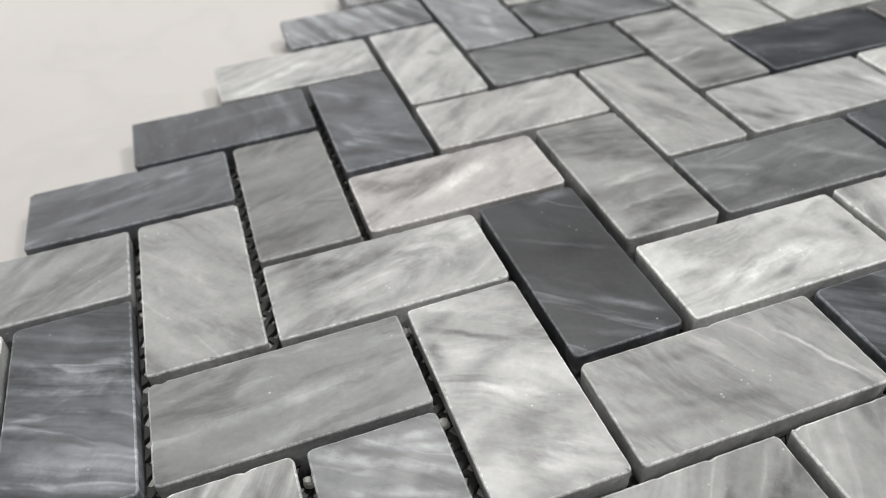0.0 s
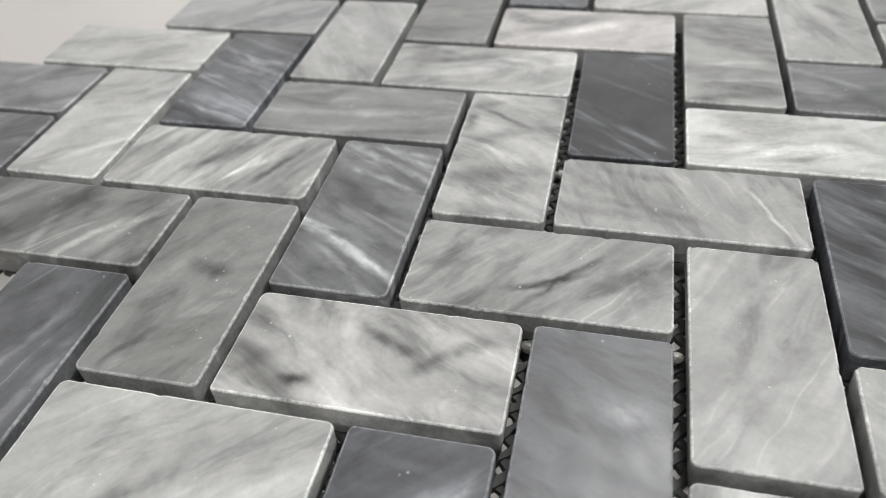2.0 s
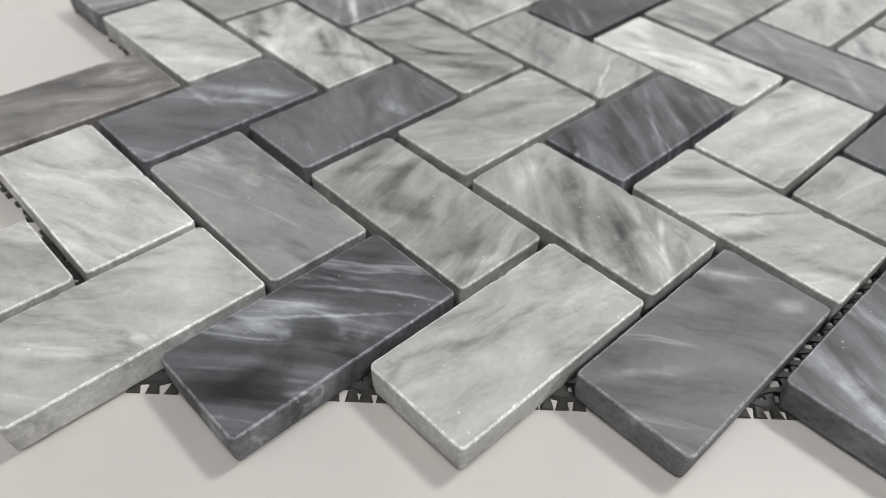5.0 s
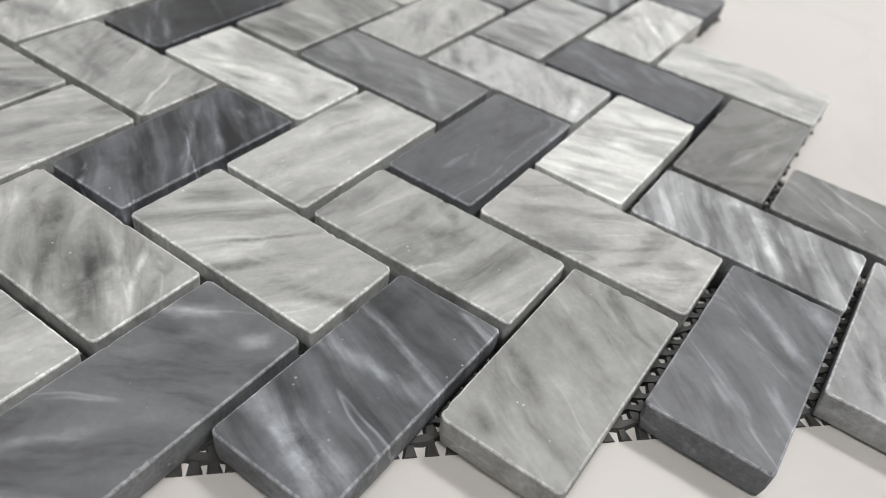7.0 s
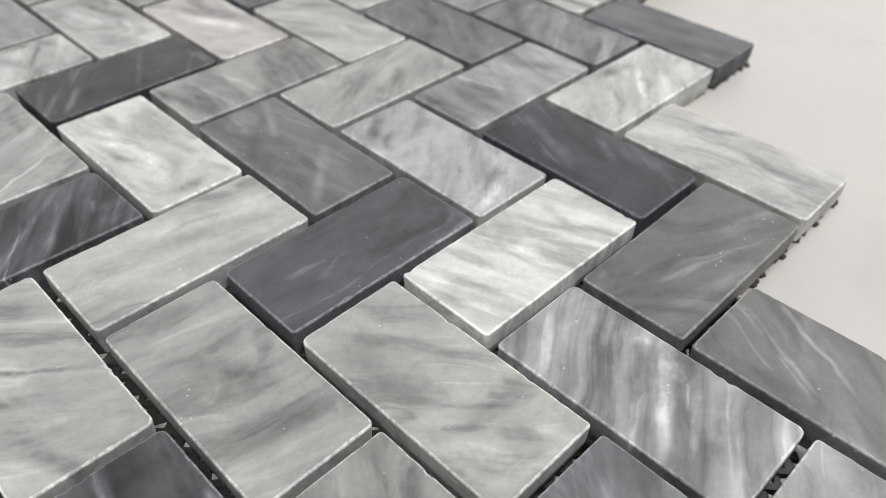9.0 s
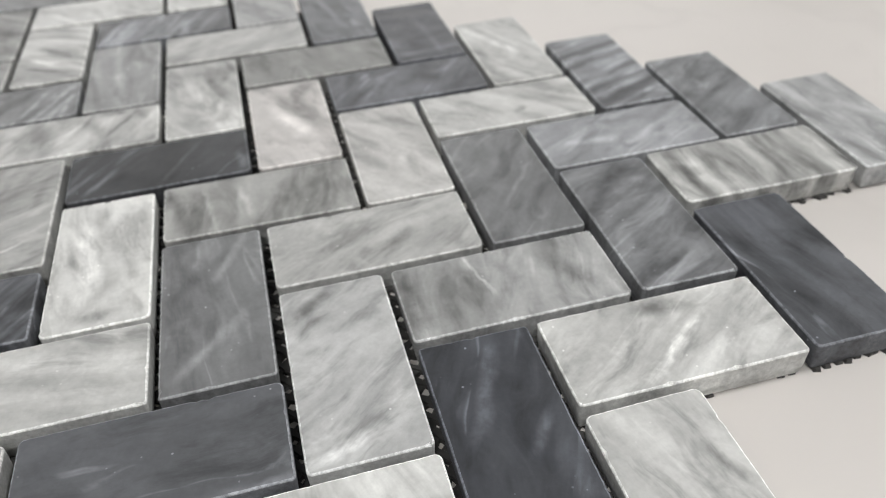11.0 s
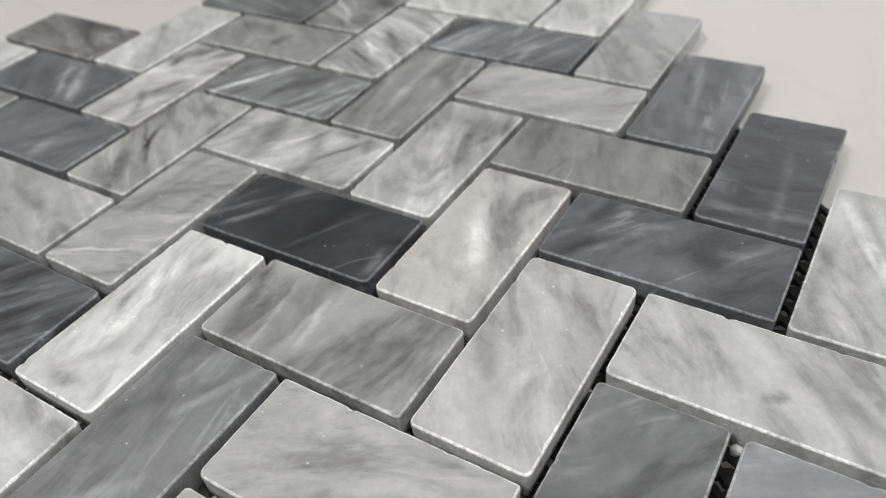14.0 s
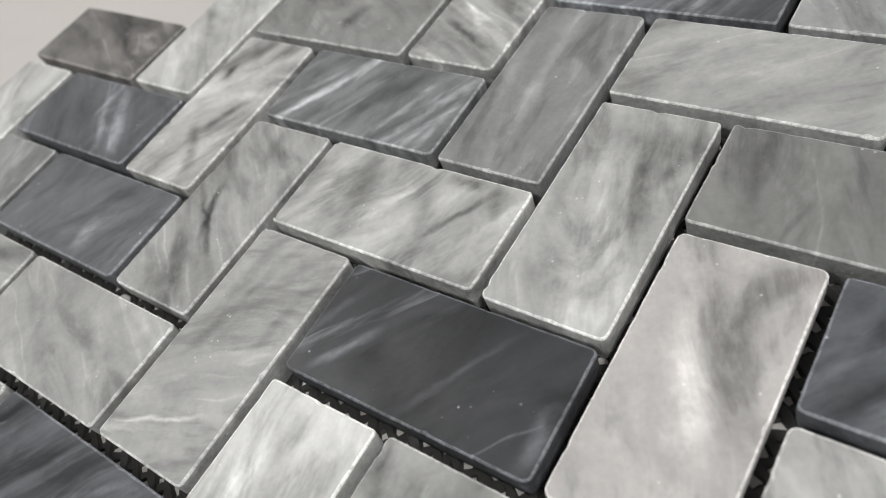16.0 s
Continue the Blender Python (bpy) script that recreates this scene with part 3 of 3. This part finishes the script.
mark("V", 8, 1, -0.4, 20.3, -36, 4.8, 2.5, -0.25)
mark("V", 8, 1, -2.4, 6.4, -33, 5.7, 3, -0.2)
mark("H", 5, 1, 2.4, -7.2, 56, 5.4, 2, -0.32)
mark("H", 5, 1, 20.2, -2.8, 24, 6.2, 2, -0.3)
mark("H", 5, 1, 0.3, 1.1, 52, 10.4, 0.8, -0.35)
mark("H", 5, 1, 14.0, 1.4, 58, 8.7, 2, 0.1)
mark("H", 4, 0, 11.7, -3.8, -38, 13.0, 4, -0.42)
mark("H", 4, 0, -4.3, 0.3, -44, 12.1, 2.5, -0.45)
mark("H", 4, 0, 21.7, 2.4, -59, 7.5, 1.5, -0.3)
mark("H", 4, 0, 16.5, 3.0, -49, 8.3, 1, 0.3)
mark("H", 4, 0, -16.6, -1.3, -70, 4.5, 4, 0.12)
mark("H", 3, -1, -10.5, 1.3, -77, 7.7, 2.5, -0.3)
mark("H", 3, -1, -20.1, 0.6, -81, 7.7, 2, -0.3)
mark("H", 3, -1, -15.7, 1.2, 56, 7.5, 2, -0.25)
mark("H", 3, -1, 15.3, -4.8, 76, 6.2, 2, -0.25)
mark("H", 3, -1, 0.6, -4.0, 26, 9.5, 2, -0.2)
mark("H", 3, -1, -0.3, 3.6, -75, 6.9, 2, -0.2)
mark("H", 3, -1, 20.5, -3.2, 79, 4.8, 2, 0.15)
mark("V", 4, -3, -6.6, -5.0, 78, 12.5, 4, 0.38)
mark("V", 4, -3, -6.8, 16.3, 74, 6.5, 4, -0.3)
mark("V", 4, -3, 3.3, -14.2, 85, 6.5, 3, -0.3)
mark("V", 4, -3, 0.9, 12.5, 39, 12.4, 0.5, 0.6)
mark("V", 4, -3, 2.8, 5.9, 51, 11.4, 0.5, 0.5)
mark("V", 4, 1, -0.2, 10.5, -34, 10.0, 1.5, 0.8)
mark("V", 4, 1, 5.0, 19.3, -30, 4.1, 3, 0.45)
mark("V", 4, 1, 0.7, -10.5, -24, 7.3, 1, 0.5)
mark("V", 4, 1, -1.1, 4.5, -50, 12.5, 1, 0.5)
mark("V", 4, 1, -1.9, -8.7, -46, 9.7, 1.5, -0.3)
mark("V", 4, 1, -1.8, -15.2, -19, 6.2, 2, -0.2)
mark("V", 6, 3, 10.9, 18.1, -88, 5.3, 1.2, 0.5)
mark("V", 6, 3, 2.2, 17.4, 77, 7.8, 4, 0.18)
mark("V", 7, 4, -2.0, 12.9, -17, 5.5, 2, -0.2)
mark("V", 7, 4, -1.2, 5.3, 20, 6.3, 1.5, -0.22)
mark("V", 7, 4, -0.3, -16.3, 22, 5.9, 1.5, -0.22)
mark("H", 6, 2, 13.2, 0.3, 75, 6.8, 4, -0.22)
mark("H", 6, 2, -2.3, 0.4, 31, 7.4, 3, -0.17)
mark("H", 6, 2, -20.9, -1.3, -90, 5.2, 3, -0.17)
mark("H", 7, 3, -5.9, -5.1, 6, 5.8, 3, -0.17)
mark("H", 7, 3, 7.7, -0.2, 43, 5.6, 0.8, -0.32)
mark("H", 7, 3, -13.6, -0.9, 33, 9.0, 2, -0.17)
mark("H", 7, 3, 15.1, -5.5, 26, 4.6, 3, 0.12)
mark("H", 8, 4, 3.4, 1.2, -59, 12.5, 2, 0.5)
mark("H", 8, 4, 14.0, 2.4, -66, 9.0, 2.5, -0.28)
mark("H", 8, 4, 10.8, -0.2, -62, 8.3, 1.2, 0.4)
mark("H", 8, 4, -6.6, -2.1, -63, 6.1, 2, -0.28)
mark("H", 8, 4, -1.8, 0.5, -59, 9.1, 2, -0.28)
mark("H", 8, 4, -20.8, 0.7, 81, 6.4, 3, -0.12)
mark("V", 8, 5, 3.7, 18.6, 72, 9.1, 2, 0.3)
mark("V", 8, 5, 8.3, -6.0, 78, 10.6, 2, 0.15)
mark("H", 6, 6, -9.8, -1.6, -24, 10.8, 2, 0.55)
mark("H", 6, 6, 3.1, 4.4, -30, 5.0, 1.5, 0.55)
mark("H", 6, 6, 12.3, 8.7, 16, 7.0, 3, 0.22)
mark("H", 7, 7, -7.4, 7.6, 31, 4.8, 1.5, -0.27)
mark("H", 7, 7, 10.8, 1.7, 11, 6.0, 2, -0.22)
mark("H", 9, 5, -8.9, 5.4, -29, 10.0, 0.7, 0.35)
mark("H", 9, 5, -11.9, -0.7, -28, 9.1, 0.7, 0.25)
mark("V", 6, 7, -8.6, 1.9, 88, 7.7, 3, -0.35)
mark("V", 6, 7, 2.8, 0.4, -52, 11.2, 1.5, 0.35)
mark("V", 5, 2, 9.0, 8.3, 83, 4.5, 2, -0.17)
mark("V", 5, 2, -2.9, 9.6, 78, 13.1, 4, 0.12)
mark("H", 4, 8, 18.6, -3.5, -60, 7.6, 2, -0.42)
mark("H", 4, 8, -18.3, 2.3, -68, 7.8, 3, -0.27)
mark("H", 4, 8, -10.2, -6.0, -43, 8.3, 2, -0.3)
mark("H", 4, 8, -4.2, 1.1, -60, 7.8, 3, -0.22)
mark("H", 4, 8, -13.1, 2.6, -67, 7.1, 1.5, 0.2)
mark("V", 4, 5, 3.0, 6.0, -61, 4.9, 2.5, -0.27)
mark("V", 4, 5, 4.3, -13.7, -58, 8.9, 2, -0.22)
mark("V", 4, 5, -6.4, -1.4, 78, 11.8, 4, 0.08)
mark("H", 3, 7, 1.8, 2.5, -37, 9.3, 0.8, 0.22)
mark("V", 2, 7, 3.7, 2.8, -52, 2.3, 1.5, -0.35)
mark("V", 2, 7, -1.8, -8.1, 48, 5.5, 1.5, -0.27)
mark("V", 2, 7, 0.1, 14.6, 52, 8.1, 2, -0.17)
mark("V", 3, 8, 2.8, 4.5, -61, 10.2, 1.5, 0.27)
mark("V", 3, 8, 1.9, -9.9, 84, 7.9, 2, 0.22)
mark("V", 3, 8, -6.9, -0.0, 85, 9.0, 2, -0.15)
mark("H", 2, 6, 4.6, -6.9, 38, 7.9, 2.5, -0.22)
mark("H", 2, 6, -12.2, 6.0, 41, 7.8, 3, -0.17)
mark("H", 1, 9, 13.6, -1.6, -71, 7.3, 3, 0.5)
mark("H", 1, 9, 2.0, -0.7, -54, 10.2, 2, 0.35)
mark("V", 2, 3, 4.1, -15.3, -36, 5.3, 1.3, 1)
mark("V", 2, 3, 4.7, 22.1, -2, 4.8, 2, 0.8)
mark("V", 2, 3, -0.7, -21.6, -25, 5.9, 1, 0.6)
mark("V", 2, 3, 2.8, 4.5, -30, 9.8, 0.8, 0.5)
mark("V", 2, 3, -5.8, -4.0, -36, 6.2, 1, 0.3)
mark("V", 9, 2, 6.4, 21.5, -39, 9.6, 3, 0.5)
mark("V", 9, 2, 1.9, 10.3, -39, 11.9, 2, 0.5)
mark("V", 10, 3, 0.5, -0.9, -74, 10.9, 3, -0.25)
mark("V", 10, 3, -8.6, -8.0, -62, 13.1, 2, -0.3)
mark("V", 4, 9, 2.2, -18.3, 5, 10.2, 2, -0.4)
mark("V", 4, 9, -0.6, -6.6, 17, 6.8, 2, -0.3)

rng = random.Random(7)
for way, i0, j0, stones in COURSES:
    for n, (tone, contrast, grain, bands, tint, dx, dy) in enumerate(stones):
        i, j = i0 + n, j0 + n
        across = way == "H"
        x = (i + (1.0 if across else 0.5)) * PITCH + dx * 0.001
        y = (j + (0.5 if across else 1.0)) * PITCH + dy * 0.001
        ob = new("tile", SHAPES[rng.randrange(len(SHAPES))])
        ob.parent = sheet
        turned = (0 if across else 90) + (180 if rng.random() < 0.5 else 0)
        ob.matrix_basis = pose(x, y, TOP + rng.gauss(0, 0.00012), rng.gauss(0, 0.25), rng.gauss(0, 0.12), turned + rng.gauss(0, 0.15))
        tagged(ob, stone_label(tone, bands, tint))
        marks = MARKS[way, i, j][:SLOTS]
        back = Matrix.Rotation(radians(-turned), 2)
        for k in range(SLOTS):
            mx, my, turn, half_length, half_width, force = marks[k] if k < len(marks) else (0, 0, 0, 1, 1, 0)
            spot = back @ Vector((mx, my)) * 0.001
            ob["mark_at_%d" % k] = (spot.x, spot.y, radians(turn - turned))
            ob["mark_size_%d" % k] = (1000 / half_length, 1000 / half_width, max(force * 1.65, -0.8) if force < 0 else force * 2.7)
        if marks:
            bands, contrast = (bands if bands > 0.65 else bands * 0.6), contrast * 0.8
        ob["tone"], ob["contrast"], ob["grain"] = tone ** 1.36 * 1.46, contrast, radians(grain - turned)
        tint = min(tint, -0.6) if 0.08 < tone < 0.17 else tint
        ob["bands"], ob["tint"], ob["seed"] = bands, tint, rng.uniform(0, 10)


def net_backing():
    """The plastic net under the stones: strands along both diagonals of the stones, crossing at knots."""
    bm = bmesh.new()
    half = PITCH / math.sqrt(2)
    u0, u1, w0, w1 = -0.95 * half, 14.95 * half, -7.95 * half, 7.13 * half
    step, width, high = 0.0031, 0.0019, 0.0009
    ex, ey = Vector((1, 1, 0)).normalized(), Vector((1, -1, 0)).normalized()

    def strand(a, b, z0, z1):
        d = (b - a).normalized()
        side = Vector((-d.y, d.x, 0)) * width / 2
        n = max(1, int((b - a).length / 0.0025))
        rows = []
        for k in range(n + 1):
            p = a + (b - a) * (k / n)
            p += Vector((-d.y, d.x, 0)) * noise.noise(p * 160) * 0.0011
            s = side * (1.35 if k % 2 == 0 else 0.8)
            rows.append([bm.verts.new((p + q).to_tuple()[:2] + (z,)) for q, z in ((-s, z0), (-s * 0.6, z1), (s * 0.6, z1), (s, z0))])
        for r, q in zip(rows, rows[1:]):
            for k in range(3):
                bm.faces.new((r[k], r[k + 1], q[k + 1], q[k]))
        for r in (rows[0], rows[-1]):
            bm.faces.new(r)

    w = w0
    while w <= w1:
        strand(ex * u0 + ey * w, ex * u1 + ey * w, 0.0004, high + 0.0003)
        w += step
    u = u0
    while u <= u1:
        strand(ex * u + ey * w0, ex * u + ey * w1, 0.0004, high)
        u += step

    # ragged ends of the net along the outer sides of the border stones
    cut = random.Random(3)

    def fringe(x0, y0, x1, y1, nx, ny):
        long = math.hypot(x1 - x0, y1 - y0)
        for k in range(int(long / 0.0022)):
            f = (k + cut.uniform(0.2, 0.8)) * 0.0022 / long
            a = Vector((x0 + (x1 - x0) * f - nx * 0.0015, y0 + (y1 - y0) * f - ny * 0.0015, 0))
            if cut.random() < 0.35:
                continue
            d = cut.uniform(0.0009, 0.0019)
            strand(a, a + Vector((nx * d + ny * cut.uniform(-0.0006, 0.0006), ny * d + nx * cut.uniform(-0.0006, 0.0006), 0)), 0.0004, 0.0012)

    p = PITCH
    for i, j in ((-3, 1), (-1, -1), (1, -3)):
        fringe(i * p, j * p + 0.001, (i + 1) * p, j * p + 0.001, 0, -1)
        fringe((i - 1) * p + 0.001, j * p, (i - 1) * p + 0.001, (j + 2) * p - p, -1, 0)
    for i, j in ((5, 9), (7, 7), (9, 5)):
        fringe((i + 2) * p - 0.001, j * p, (i + 2) * p - 0.001, (j + 1) * p, 1, 0)
        fringe((i + 1) * p, (j + 1) * p - 0.001, (i + 2) * p, (j + 1) * p - 0.001, 0, 1)
    for i, j in ((4, 9), (6, 7), (8, 5)):
        fringe((i + 1) * p - 0.001, j * p + p, (i + 1) * p - 0.001, (j + 2) * p, 1, 0)
    return bm


part("net_backing", net_backing(), NET, sheet, "grey plastic net glued under the stones")

# Dabs of glue squeezed up in a few joints
for x, y, size in ((0.0, 0.072, 1.0), (0.0, 0.051, 0.9), (0.025, 0.075, 1.1), (0.025, 0.049, 1.2), (0.025, 0.099, 1.0), (0.05, 0.076, 1.0), (0.05, 0.051, 0.8),
                   (0.075, 0.026, 1.1), (0.05, 0.024, 1.2), (0.225, 0.15, 1.2), (0.1, 0.2, 1.0), (0.1, 0.176, 0.9), (0.075, 0.2, 1.0)):
    bm = bmesh.new()
    bmesh.ops.create_icosphere(bm, subdivisions=2, radius=0.0011 * size)
    for v in bm.verts:
        v.co += v.normal * noise.noise(v.co * 900 + Vector((x * 91, y * 77, 0))) * 0.0004
        v.co.z *= 0.9
    bmesh.ops.translate(bm, verts=bm.verts, vec=(x, y, 0.0022))
    part("glue_dab", bm, GLUE, sheet, "small dab of white glue")
